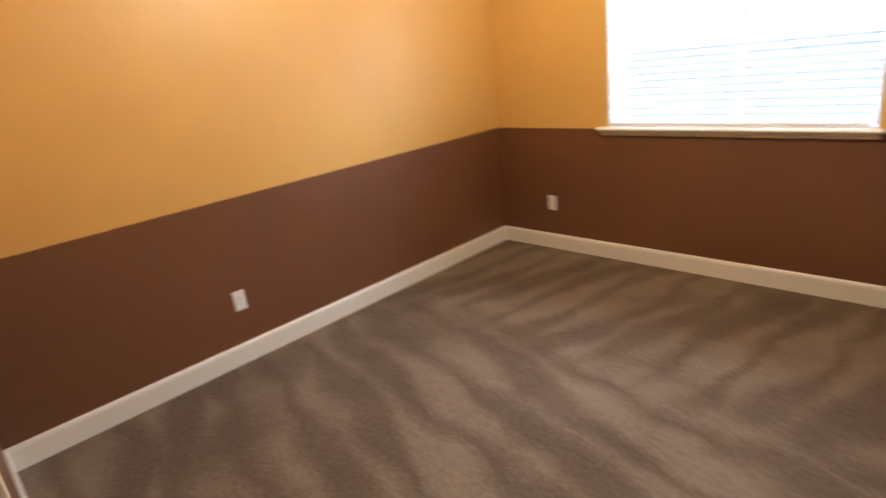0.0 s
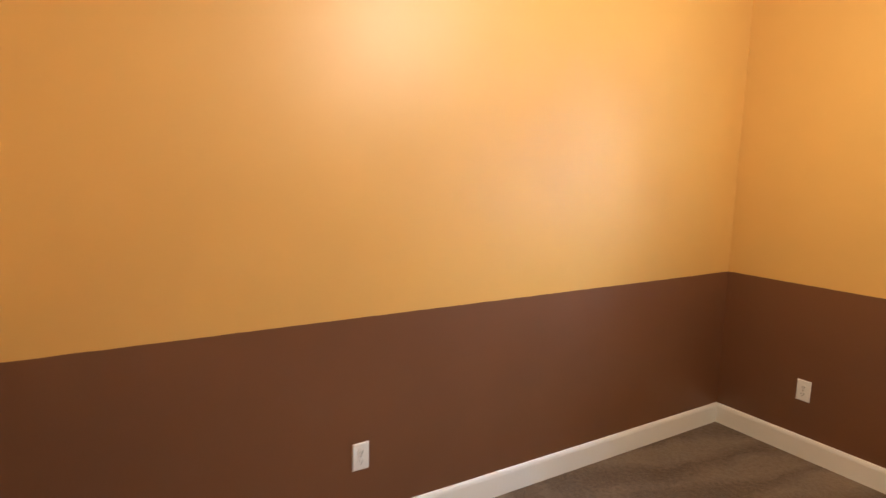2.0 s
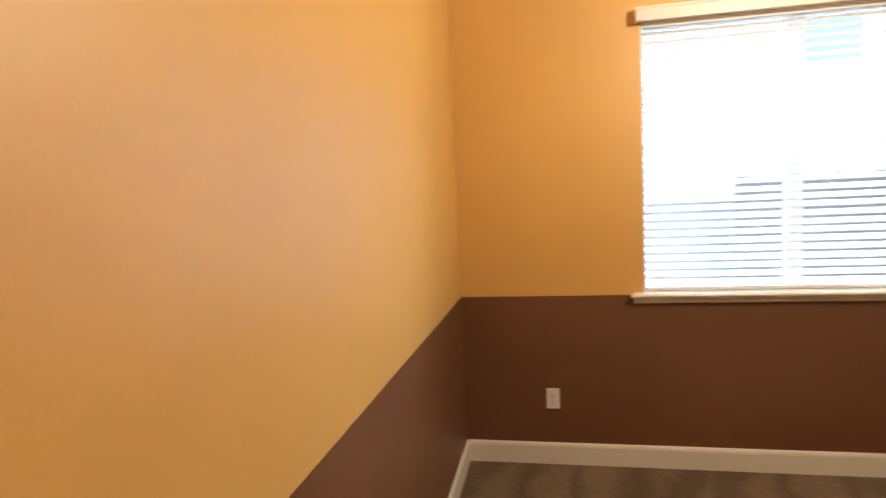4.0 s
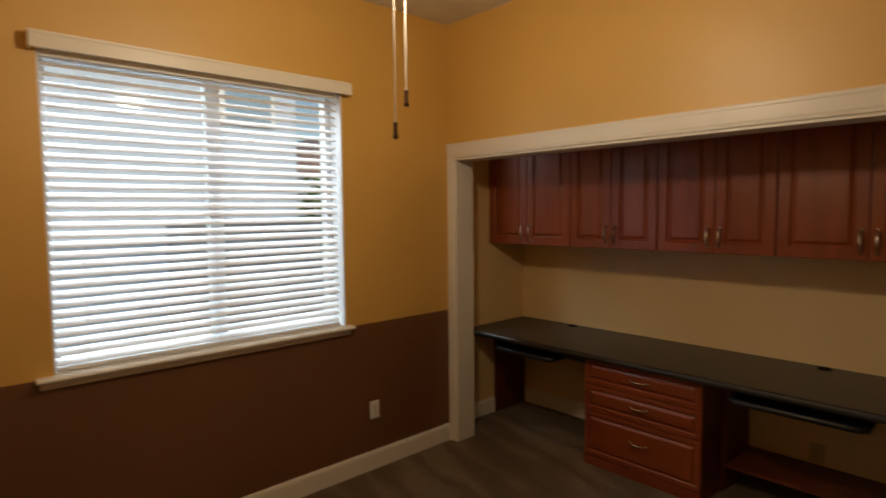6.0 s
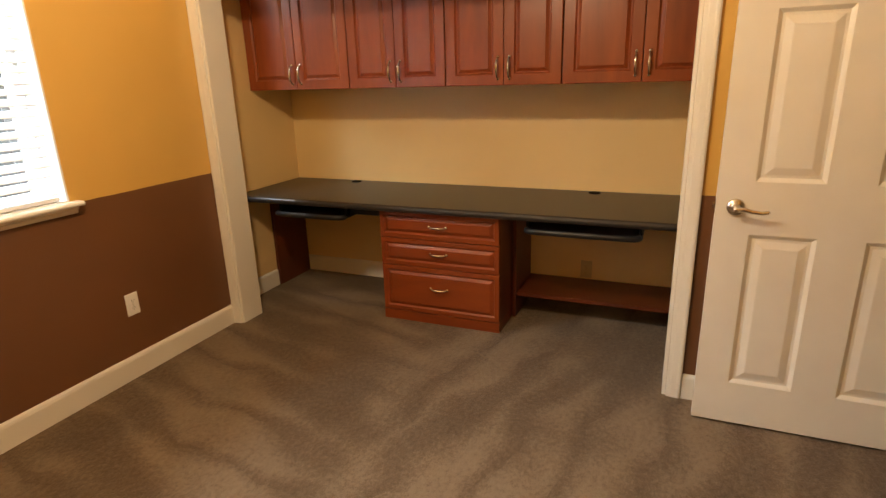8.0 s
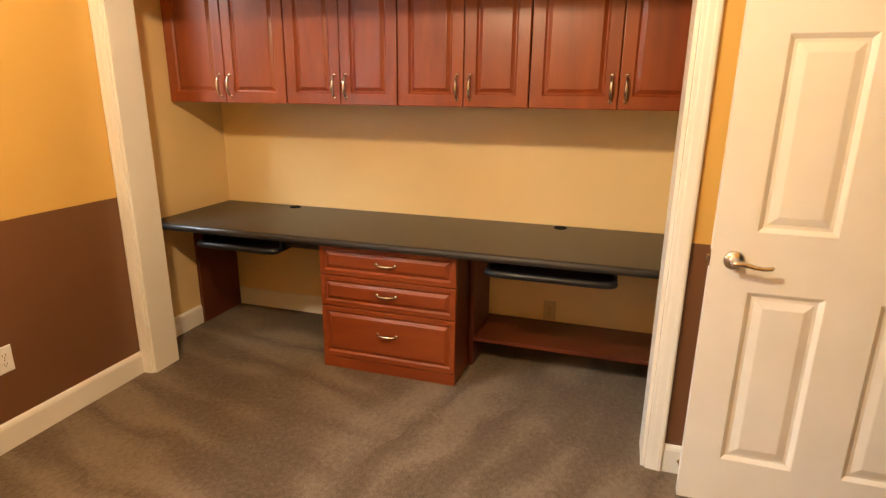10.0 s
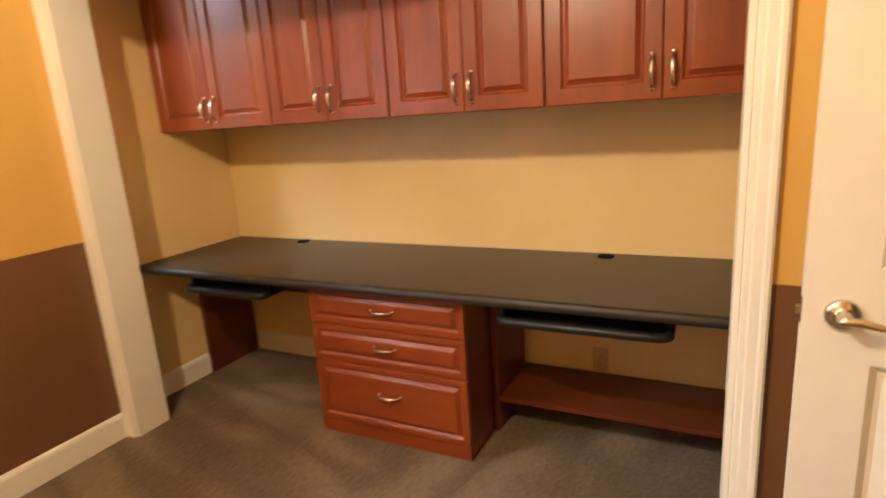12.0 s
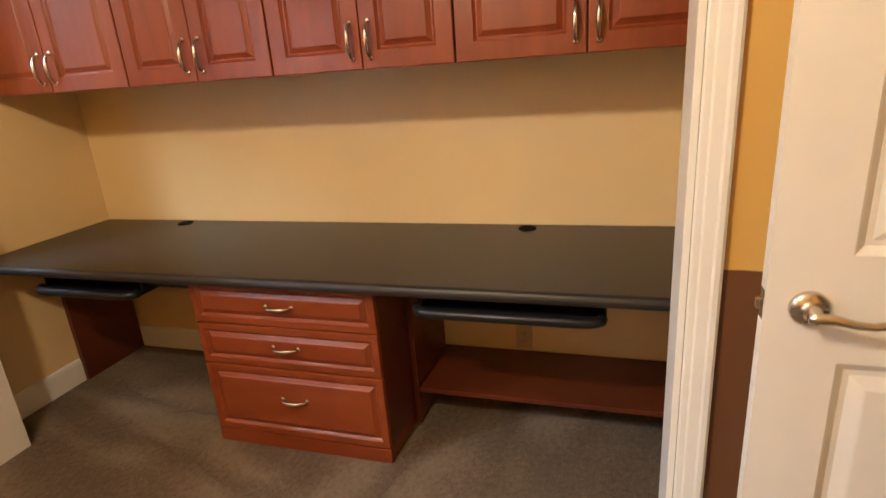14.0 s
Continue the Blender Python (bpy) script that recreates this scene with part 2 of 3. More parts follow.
def tube(bm, pts, radii, n=10):
    pts = [Vector(p) for p in pts]
    if isinstance(radii, (int, float)):
        radii = [radii] * len(pts)
    rings, up = [], None
    for i, p in enumerate(pts):
        d = (pts[min(i + 1, len(pts) - 1)] - pts[max(i - 1, 0)]).normalized()
        if up is None:
            up = d.orthogonal().normalized()
        up = (up - d * up.dot(d)).normalized()
        side = d.cross(up)
        r = radii[i] if not isinstance(radii[i], tuple) else 1
        ru, rs = radii[i] if isinstance(radii[i], tuple) else (r, r)
        rings.append([bm.verts.new(p + up * math.cos(2 * math.pi * k / n) * ru + side * math.sin(2 * math.pi * k / n) * rs) for k in range(n)])
    for a, b in zip(rings, rings[1:]):
        for k in range(n):
            bm.faces.new((a[k], a[(k + 1) % n], b[(k + 1) % n], b[k]))
    bm.faces.new(rings[0][::-1])
    bm.faces.new(rings[-1])
    return bm


def lathe(bm, centre, axis, steps, n=24):
    """Rings of radius r at distance s along an axis."""
    c, ax = Vector(centre), Vector(axis).normalized()
    return tube(bm, [c + ax * s for s, r in steps], [r for s, r in steps], n)


def rect_loops(bm, y0, y1, z0, z1, steps, x0, sgn=-1):
    """Rings of a rectangle stepping inwards: (inset, depth towards the viewer)."""
    last = None
    for inset, depth in steps:
        x = x0 + sgn * depth
        ring = [bm.verts.new((x, y, z)) for y, z in ((y0 + inset, z0 + inset), (y1 - inset, z0 + inset), (y1 - inset, z1 - inset), (y0 + inset, z1 - inset))]
        if last:
            for k in range(4):
                bm.faces.new((last[k], last[(k + 1) % 4], ring[(k + 1) % 4], ring[k]))
        else:
            bm.faces.new(ring[::-1])
        last = ring
    bm.faces.new(last)
    return bm


def routed_front(y0, y1, z0, z1, x0, stile=0.055, thick=0.02):
    s = stile
    steps = [(0, 0), (0, thick - 0.004), (0.0015, thick - 0.001), (0.005, thick), (s, thick), (s + 0.002, thick - 0.003), (s + 0.009, thick - 0.010),
             (s + 0.013, thick - 0.010), (s + 0.026, thick - 0.003), (s + 0.029, thick - 0.0005), (s + 0.032, thick)]
    return rect_loops(bmesh.new(), y0, y1, z0, z1, steps, x0)


def bow_pull(centre, length, vertical, out=0.028):
    bm = bmesh.new()
    c = Vector(centre)
    along = Vector((0, 0, 1)) if vertical else Vector((0, 1, 0))
    pts, rad = [], []
    for i in range(15):
        a = -1 + 2 * i / 14
        pts.append(c + along * (a * length / 2) + Vector((-1, 0, 0)) * (out * (1 - a * a) ** 0.6 + 0.003))
        w = 0.0035 + 0.0045 * (1 - a * a)
        rad.append(w)
    tube(bm, pts, rad, 8)
    for s in (-1, 1):
        lathe(bm, c + along * (s * length / 2), (-1, 0, 0), [(0, 0.009), (0.003, 0.009), (0.006, 0.006)], 12)
    return bm


XE, XB, YS, H = 3.362, 4.395, -3.595, 2.96   # closet wall, closet back, door wall, ceiling
CL, CR, CH = -0.066, -2.572, 2.034          # closet opening
SL, SR = 0.165, -2.74                       # closet side walls
WX0, WX1, WZ0, WZ1 = 0.99, 2.485, 0.965, 2.40
WT = 0.16                                   # closet wall thickness
DX0, DX1, DZ = 2.265, 3.215, 2.05           # doorway

# ---- structure ----
tagged(part("floor", boxes(((-0.2, -5.4, -0.12), (XB + 0.2, SL + 0.12, 0))), M_CARPET), "brushed taupe carpet with vacuum strokes across the room", "carpet", kind="structure")
tagged(part("wall_west", boxes(((-0.15, YS - 0.14, 0), (0, 0.2, H))), M_WALL), "orange wall with brown lower band, satin paint", "wall", kind="structure")
tagged(part("wall_north", boxes(((0, 0, 0), (XE + WT, 0.2, WZ0)), ((0, 0, WZ1), (XE + WT, 0.2, H)), ((0, 0, WZ0), (WX0, 0.2, WZ1)), ((WX1, 0, WZ0), (XE, 0.2, WZ1))), M_WALL), "orange and brown painted window wall", "wall", kind="structure")
tagged(part("wall_east", boxes(((XE, CL, 0), (XE + WT, 0, H)), ((XE, CR, CH), (XE + WT, CL, H)), ((XE, YS, 0), (XE + WT, CR, H))), M_WALL), "orange and brown painted wall round the closet opening", "wall", kind="structure")
tagged(part("wall_south", boxes(((0, YS - 0.14, 0), (DX0, YS, H)), ((DX0, YS - 0.14, DZ), (DX1, YS, H)), ((DX1, YS - 0.14, 0), (XE + WT, YS, H))), M_WALL), "orange and brown painted wall beside the doorway", "wall", kind="structure")
tagged(part("closet_walls", boxes(((XE + WT, SL, 0), (XB, SL + 0.12, H)), ((XB, SR - 0.12, 0), (XB + 0.15, SL + 0.12, H)), ((XE + WT, SR - 0.12, 0), (XB, SR, H))), M_CLOSET), "orange painted walls inside the closet alcove, window sheen put into the colour", "wall", kind="structure")
tagged(part("ceiling", boxes(((-0.15, YS - 0.14, H), (XB + 0.15, 0.2, H + 0.1))), M_CEIL), "cream painted ceiling", "ceiling", kind="structure")
tagged(part("closet_ceiling", boxes(((XE + WT, SR, 2.44), (XB, SL, 2.5))), M_CEIL), "cream painted closet ceiling", "ceiling", kind="structure")
# Unseen box added behind the doorway so that no outside light gets in.
tagged(part("hall_closure", boxes(((1.3, -5.4, 0), (1.42, YS - 0.14, 2.6)), ((4.2, -5.4, 0), (4.32, YS - 0.14, 2.6)), ((1.42, -5.4, 0), (4.2, -5.28, 2.6)), ((1.3, -5.4, 2.6), (4.32, YS - 0.14, 2.7))), M_CEIL), "unseen plain walls added to close off the space behind the doorway", "wall", kind="structure")
# Added out of view to keep the sun off the lower wall opposite.
tagged(part("eave_sun_block", boxes(((-1.5, -6, H + 0.12), (6, 0.55, H + 0.26))), M_ROOF), "unseen roof slab added to shade the lower wall of the neighbouring house", "roof", kind="structure")


def board(name, a, b, wall, h=0.122, t=0.014):
    """A baseboard with an eased top along one wall face; wall names the face it stands on."""
    prof = [(0, 0), (t, 0), (t, h - 0.022), (t - 0.003, h - 0.010), (t - 0.008, h - 0.002), (t - 0.010, h), (0, h)]
    if wall == "west":
        bm = prism([(a[0] + p, q) for p, q in prof], "y", a[1], b[1])
    elif wall == "east":
        bm = prism([(a[0] - p, q) for p, q in prof], "y", a[1], b[1])
    elif wall == "north":
        bm = prism([(a[1] - p, q) for p, q in prof], "x", a[0], b[0])
    else:
        bm = prism([(a[1] + p, q) for p, q in prof], "x", a[0], b[0])
    return tagged(part(name, bm, M_TRIM), "white painted baseboard with eased top", "baseboard", kind="structure")


board("baseboard_west", (0, YS, 0), (0, 0, 0), "west")
board("baseboard_north", (0.014, 0, 0), (XE, 0, 0), "north")
board("baseboard_south", (0.014, YS, 0), (DX0 - 0.07, YS, 0), "south")
board("baseboard_east", (XE, YS, 0), (XE, CR - 0.066, 0), "east")
board("baseboard_closet_back", (XB, SR, 0), (XB, SL, 0), "east")
board("baseboard_closet_side", (XE + WT, SL, 0), (4.009, SL, 0), "north")
board("baseboard_closet_end", (XE + WT, SR, 0), (XB - 0.014, SR, 0), "south")


# closet casing: moulded boards and a lining
def casing_profile(w):
    return [(0, 0), (0, 0.012), (0.004, 0.014), (0.016, 0.0145), (0.021, 0.0165), (w - 0.022, 0.0175), (w - 0.016, 0.0195), (w - 0.006, 0.0195), (w, 0.016), (w, 0)]


casing = thing("closet_casing", "white painted moulded casing round the closet opening", "door casing", (XE, CL, 0), kind="structure")


def fixed(ob, parent):
    ob.matrix_basis = parent.matrix_basis.inverted() @ ob.matrix_basis
    ob.parent = parent
    return ob


wl, wr, wh = 0.064, 0.064, 0.101
fixed(part("jamb_casing", prism([(XE - d, CL + p) for p, d in casing_profile(wl)], "z", 0, CH), M_TRIM), casing)
fixed(part("jamb_casing", prism([(XE - d, CR - p) for p, d in casing_profile(wr)], "z", 0, CH), M_TRIM), casing)
fixed(part("head_casing", prism([(XE - d, CH + p) for p, d in casing_profile(wh)], "y", CR - wr, CL + wl), M_TRIM), casing)
fixed(part("jamb_lining", boxes(((XE - 0.004, CL - 0.016, 0), (XE + WT + 0.005, CL - 0.0005, CH)), bev=0.002), M_TRIM), casing)
fixed(part("jamb_lining", boxes(((XE - 0.004, CR + 0.0005, 0), (XE + WT + 0.005, CR + 0.016, CH)), bev=0.002), M_TRIM), casing)
fixed(part("head_lining", boxes(((XE - 0.004, CR + 0.016, CH - 0.016), (XE + WT + 0.005, CL - 0.016, CH - 0.0005)), bev=0.002), M_TRIM), casing)

# doorway casing
dcase = thing("door_casing", "white painted casing round the doorway", "door casing", (DX0, YS, 0), kind="structure")
fixed(part("jamb_casing", boxes(((DX0 - 0.065, YS, 0), (DX0, YS + 0.016, DZ)), bev=0.004), M_TRIM), dcase)
fixed(part("jamb_casing", boxes(((DX1 + 0.001, YS, 0), (DX1 + 0.065, YS + 0.016, DZ)), bev=0.004), M_TRIM), dcase)
fixed(part("head_casing", boxes(((DX0 - 0.065, YS, DZ), (DX1 + 0.065, YS + 0.016, DZ + 0.065)), bev=0.004), M_TRIM), dcase)

# ---- window ----
win = thing("window_1", "white vinyl sliding window with two panes", "window", (WX0, 0.13, WZ0), kind="structure")
mid = (WX0 + WX1) / 2 + 0.03
FY0, FY1 = 0.12, 0.18
fixed(part("window_frame", boxes(((WX0, FY0, WZ0), (WX0 + 0.045, FY1, WZ1)), ((WX1 - 0.045, FY0, WZ0), (WX1, FY1, WZ1)), ((WX0 + 0.045, FY0, WZ0), (WX1 - 0.045, FY1, WZ0 + 0.045)), ((WX0 + 0.045, FY0, WZ1 - 0.045), (WX1 - 0.045, FY1, WZ1)), bev=0.003), M_VINYL), win)
fixed(part("meeting_stile", boxes(((mid - 0.04, FY0 + 0.004, WZ0 + 0.045), (mid + 0.04, FY1 - 0.004, WZ1 - 0.045)), bev=0.004), M_VINYL), win)
for a, b in ((WX0 + 0.045, mid - 0.04), (mid + 0.04, WX1 - 0.045)):
    g = fixed(part("pane", boxes(((a, 0.148, WZ0 + 0.045), (b, 0.152, WZ1 - 0.045))), M_GLASS), win)
    g.visible_shadow = False
tagged(part("window_reveal", boxes(((WX0, 0, WZ0), (WX0 + 0.008, FY0, WZ1)), ((WX1 - 0.008, 0, WZ0), (WX1, FY0, WZ1)), ((WX0 + 0.008, 0, WZ1 - 0.008), (WX1 - 0.008, FY0, WZ1)), ((WX0 + 0.008, 0, WZ0), (WX1 - 0.008, FY0, WZ0 + 0.008))), M_VINYL), "white painted window reveal", "window reveal", kind="structure")
sill = thing("window_sill", "white painted window stool with stepped apron", "window sill", (WX0, 0, 0.95), kind="structure")
fixed(part("stool", prism([(0.0, 0.968), (-0.045, 0.968), (-0.052, 0.964), (-0.055, 0.957), (-0.052, 0.950), (-0.045, 0.946), (0.0, 0.946)], "x", 0.92, 2.52), M_TRIM), sill)
fixed(part("apron", prism([(0.0, 0.946), (-0.030, 0.946), (-0.030, 0.936), (-0.022, 0.930), (-0.020, 0.916), (-0.012, 0.912), (0.0, 0.912)], "x", 0.937, 2.503), M_TRIM), sill)

blind = thing("window_blind", "white vinyl slatted blind, lowered with slats open", "window blind", (1.75, 0.0, 2.37))
fixed(part("valance", prism([(-0.066, 2.362), (-0.066, 2.415), (-0.058, 2.425), (-0.058, 2.433), (-0.046, 2.433), (-0.046, 2.362)], "x", 0.96, 2.52), M_TRIM), blind)
for xx in (0.96, 2.508):
    fixed(part("valance_return", boxes(((xx, -0.046, 2.362), (xx + 0.012, -0.001, 2.432))), M_TRIM), blind)
fixed(part("headrail", boxes(((1.003, 0.012, 2.345), (2.45, 0.062, 2.388)), bev=0.002), M_BLIND), blind)
rng = random.Random(4)
SLAT_Z0, PITCH, NS = 1.015, 0.0435, 31
L0, L1 = 1.005, 2.455
nseg = 5
prof = []
for i in range(nseg + 1):
    s = -1 + 2 * i / nseg
    prof.append((s * 0.025, 0.003 * (1 - s * s)))
outline = prof + [(p, q - 0.0026) for p, q in prof[::-1]]
slat_me = None
for k in range(NS):
    if slat_me is None:
        s = part("slat", prism(outline, "x", L0, L1), M_BLIND)
        slat_me = s.data
    else:
        s = new("slat", slat_me)
    tilt = radians(30 + rng.uniform(-1.5, 1.5))
    s.matrix_basis = Matrix.Translation((0, 0.037, SLAT_Z0 + k * PITCH)) @ Matrix.Rotation(tilt, 4, "X") @ Matrix.Rotation(radians(rng.uniform(-0.05, 0.05)), 4, "Y")
    fixed(s, blind)
fixed(part("bottom_rail", boxes(((L0, 0.013, 0.976), (L1, 0.061, 0.994)), bev=0.004), M_BLIND), blind)
for xx in (1.125, 1.717, 2.337):
    for yy in (0.0085, 0.0655):
        fixed(part("ladder_cord", tube(bmesh.new(), [(xx, yy, 0.985), (xx, yy, 2.362)], 0.0012, 6), M_BLIND), blind)

# ---- door ----
LX0, LX1, LY0, LY1 = 3.200, 3.236, -3.572, -2.682
leaf = thing("door_1", "white six-panel door standing open against the closet wall", "door", (LX1, LY0, 0), kind="structure")


def six_panel(side_x, sgn):
    """One face of the leaf: flat stiles and rails with six raised fields."""
    bm2 = bmesh.new()
    ys = [LY0, LY0 + 0.125, LY0 + 0.385, LY1 - 0.354, LY1 - 0.125, LY1]
    zs = [0.012, 0.200, 0.845, 1.050, 1.655, 1.745, 1.930, 2.035]
    for i in range(5):
        for j in range(7):
            y0, y1, z0, z1 = ys[i], ys[i + 1], zs[j], zs[j + 1]
            if i in (1, 3) and j in (1, 3, 5):
                last = None
                for inset, depth in ((0, 0), (0.004, -0.002), (0.016, -0.010), (0.026, -0.010), (0.052, -0.003), (0.056, -0.0025)):
                    x = side_x + sgn * depth
                    ring = [bm2.verts.new((x, y, z)) for y, z in ((y0 + inset, z0 + inset), (y1 - inset, z0 + inset), (y1 - inset, z1 - inset), (y0 + inset, z1 - inset))]
                    if last:
                        for k in range(4):
                            bm2.faces.new((last[k], last[(k + 1) % 4], ring[(k + 1) % 4], ring[k]))
                    last = ring
                bm2.faces.new(last)
            else:
                bm2.faces.new([bm2.verts.new((side_x, y, z)) for y, z in ((y0, z0), (y1, z0), (y1, z1), (y0, z1))])
    return bm2


bm = six_panel(LX0, -1)
back = six_panel(LX1, 1)
for f in back.faces:
    bm.faces.new([bm.verts.new(c.co) for c in f.verts])
back.free()
for quad in (((LY0, 0.012), (LY1, 0.012)), ((LY1, 0.012), (LY1, 2.035)), ((LY1, 2.035), (LY0, 2.035)), ((LY0, 2.035), (LY0, 0.012))):
    (ya, za), (yb, zb) = quad
    bm.faces.new([bm.verts.new(c) for c in ((LX0, ya, za), (LX0, yb, zb), (LX1, yb, zb), (LX1, ya, za))])
bmesh.ops.remove_doubles(bm, verts=bm.verts, dist=0.0001)
fixed(part("leaf", bm, M_DOOR), leaf)
KY, KZ = -2.752, 0.950
for sx, sg in ((LX0, -1), (LX1, 1)):
    bm = lathe(bmesh.new(), (sx, KY, KZ), (sg, 0, 0), [(0, 0.033), (0.006, 0.033), (0.011, 0.029), (0.014, 0.020), (0.018, 0.013), (0.045, 0.011), (0.050, 0.010)], 28)
    c = Vector((sx + sg * 0.044, KY, KZ))
    tube(bm, [c + Vector((0, 0.012, 0)), c, c + Vector((sg * 0.004, -0.025, 0.001)), c + Vector((sg * 0.004, -0.055, -0.006)), c + Vector((0, -0.085, -0.010)), c + Vector((-sg * 0.002, -0.105, -0.007)), c + Vector((-sg * 0.002, -0.112, -0.003))], [0.008, 0.011, 0.009, 0.0075, 0.007, 0.0075, 0.004], 12)
    fixed(part("lever_handle", bm, M_METAL, label="satin nickel lever handle", smooth=True), leaf)
fixed(part("latch_plate", boxes(((LX0 + 0.006, LY1, KZ - 0.029), (LX1 - 0.006, LY1 + 0.002, KZ + 0.029)), ((LX0 + 0.012, LY1, KZ - 0.011), (LX1 - 0.012, LY1 + 0.011, KZ + 0.009)), bev=0.001), M_METAL), leaf)
for z in (0.25, 1.02, 1.8):
    fixed(part("hinge", tube(bmesh.new(), [(LX1 + 0.004, LY0 - 0.008, z - 0.045), (LX1 + 0.004, LY0 - 0.008, z + 0.045)], 0.007, 10), M_METAL), leaf)
stop = thing("door_stop", "small nickel spring door stop on the baseboard", "door stop", (XE - 0.014, -2.70, 0.06))
bm = bmesh.new()
tube(bm, [(-0.055 * i / 60, 0.006 * math.cos(i * 0.9), 0.006 * math.sin(i * 0.9)) for i in range(61)], 0.0013, 5)
part("spring", bm, M_METAL, stop)
part("tip", lathe(bmesh.new(), (-0.055, 0, 0), (-1, 0, 0), [(0, 0.008), (0.010, 0.008), (0.013, 0.005)], 12), M_PLATE, stop, "white rubber tip")
part("base", lathe(bmesh.new(), (0, 0, 0), (-1, 0, 0), [(0, 0.011), (0.003, 0.011), (0.006, 0.007)], 12), M_METAL, stop)


# ---- outlets ----
def outlet(at, turn, mat=M_PLATE, label="white plastic duplex outlet plate on the wall"):
    o = thing("wall_outlet", label, "outlet", group="wall outlets")
    bmp = rect_loops(bmesh.new(), -0.036, 0.036, -0.058, 0.058, [(0, 0), (0, 0.003), (0.002, 0.005), (0.005, 0.006)], 0)
    part("plate", bmp, mat, o)
    for z in (-0.0195, 0.0195):
        rec = part("socket", lathe(bmesh.new(), (-0.006, 0, z), (-1, 0, 0), [(0, 0.0165), (0.0015, 0.0165), (0.002, 0.0155)], 20), mat, o)
        part("slot", boxes(((-0.0086, -0.0075, z - 0.002), (-0.0079, -0.0055, z + 0.007)), ((-0.0086, 0.0055, z - 0.002), (-0.0079, 0.0075, z + 0.006)), ((-0.0086, -0.002, z - 0.010), (-0.0079, 0.002, z - 0.006))), M_SLOT, rec)
    part("screw", lathe(bmesh.new(), (-0.006, 0, 0), (-1, 0, 0), [(0, 0.003), (0.001, 0.0025)], 10), M_METAL, o)
    o.matrix_basis = pose(*at, 0, 0, turn)
    return o


first = outlet((0.0, -2.395, 0.377), 180)
copy_thing(first, pose(0.494, 0.0, 0.376, 0, 0, 90))
copy_thing(first, pose(2.685, 0.0, 0.388, 0, 0, 90))
outlet((XB, -2.043, 0.225), 0, M_ALMOND, "almond plastic outlet plate low on the closet wall")

# ---- desk ----
DF, DT = 3.672, 0.746
prof = [(XB - 0.002, DT), (DF + 0.020, DT)]
for i in range(1, 9):
    a = math.pi / 2 + math.pi * i / 9
    prof.append((DF + 0.020 + 0.020 * math.cos(a), DT - 0.020 + 0.020 * math.sin(a)))
prof += [(DF + 0.020, DT - 0.040), (XB - 0.002, DT - 0.040)]
desk = thing("desk_top", "black speckled laminate desktop with rounded front edge", "desk", (XB, -1.3, DT))
fixed(part("worktop", prism(prof, "y", SR + 0.002, SL - 0.002), M_DESK), desk)
for y in (-0.385, -2.078):
    bm = bmesh.new()
    c = Vector((4.333, y, DT))
    n = 28
    rings = []
    for r, z in ((0.036, 0.0), (0.036, 0.003), (0.033, 0.005), (0.029, 0.005), (0.027, 0.002), (0.020, 0.0015)):
        rings.append([bm.verts.new(c + Vector((r * math.cos(2 * math.pi * k / n), r * math.sin(2 * math.pi * k / n), z))) for k in range(n)])
    for a, b in zip(rings, rings[1:]):
        for k in range(n):
            bm.faces.new((a[k], a[(k + 1) % n], b[(k + 1) % n], b[k]))
    bm.faces.new(rings[-1])
    fixed(part("cable_grommet", bm, M_SLOT, label="black plastic cable grommet", smooth=True), desk)
fixed(part("side_panel", boxes(((4.012, SL - 0.028, 0), (XB - 0.016, SL - 0.003, DT - 0.041)), bev=0.0015), M_WOODD, label="dark cherry support panel"), desk)

ped = thing("drawer_pedestal", "cherry wood pedestal with three routed drawers under the desk", "drawer unit", (3.75, -1.27, 0))
PY0, PY1, PX = -1.648, -0.890, 3.752
fixed(part("carcass", boxes(((PX, PY0, 0.062), (XB - 0.02, PY1, DT - 0.042)), bev=0.001), M_WOODD), ped)
fixed(part("plinth", boxes(((PX - 0.019, PY0 + 0.001, 0.0), (XB - 0.03, PY1 - 0.001, 0.061)), bev=0.001), M_WOODH), ped)
for z0, z1, hz in ((0.538, 0.704, 0.620), (0.364, 0.534, 0.454), (0.066, 0.360, 0.232)):
    dr = fixed(part("drawer_front", routed_front(PY0 + 0.002, PY1 - 0.002, z0, z1, PX - 0.0005, stile=0.026), M_WOODH), ped)
    fixed(part("pull", bow_pull((PX - 0.019, -1.271, hz), 0.105, False), M_METAL, label="satin nickel bow pull", smooth=True), ped)

for y0, y1, z in ((-2.402, -1.790, 0.648), (-0.655, -0.130, 0.640)):
    tr = thing("keyboard_tray", "black plastic keyboard tray slung under the desk", "keyboard tray", (3.735, (y0 + y1) / 2, z), group="keyboard trays")
    bm = boxes(((3.710, y0, z - 0.012), (3.995, y1, z + 0.003)), bev=0.005)
    fixed(part("tray", bm, M_BLACK), tr)
    bm = tube(bmesh.new(), [(3.735, y0 + 0.012, z), (3.713, y0 + 0.02, z), (3.701, y0 + 0.045, z), (3.697, y0 + 0.09, z), (3.697, y1 - 0.09, z), (3.701, y1 - 0.045, z), (3.713, y1 - 0.02, z), (3.735, y1 - 0.012, z)], 0.017, 12)
    fixed(part("wrist_rest", bm, M_BLACK, label="rounded black wrist rest", smooth=True), tr)
    for y in (y0 + 0.004, y1 - 0.018):
        fixed(part("slide_rail", boxes(((3.755, y, z - 0.004), (4.115, y + 0.014, DT - 0.041)), bev=0.001), M_BLACK), tr)

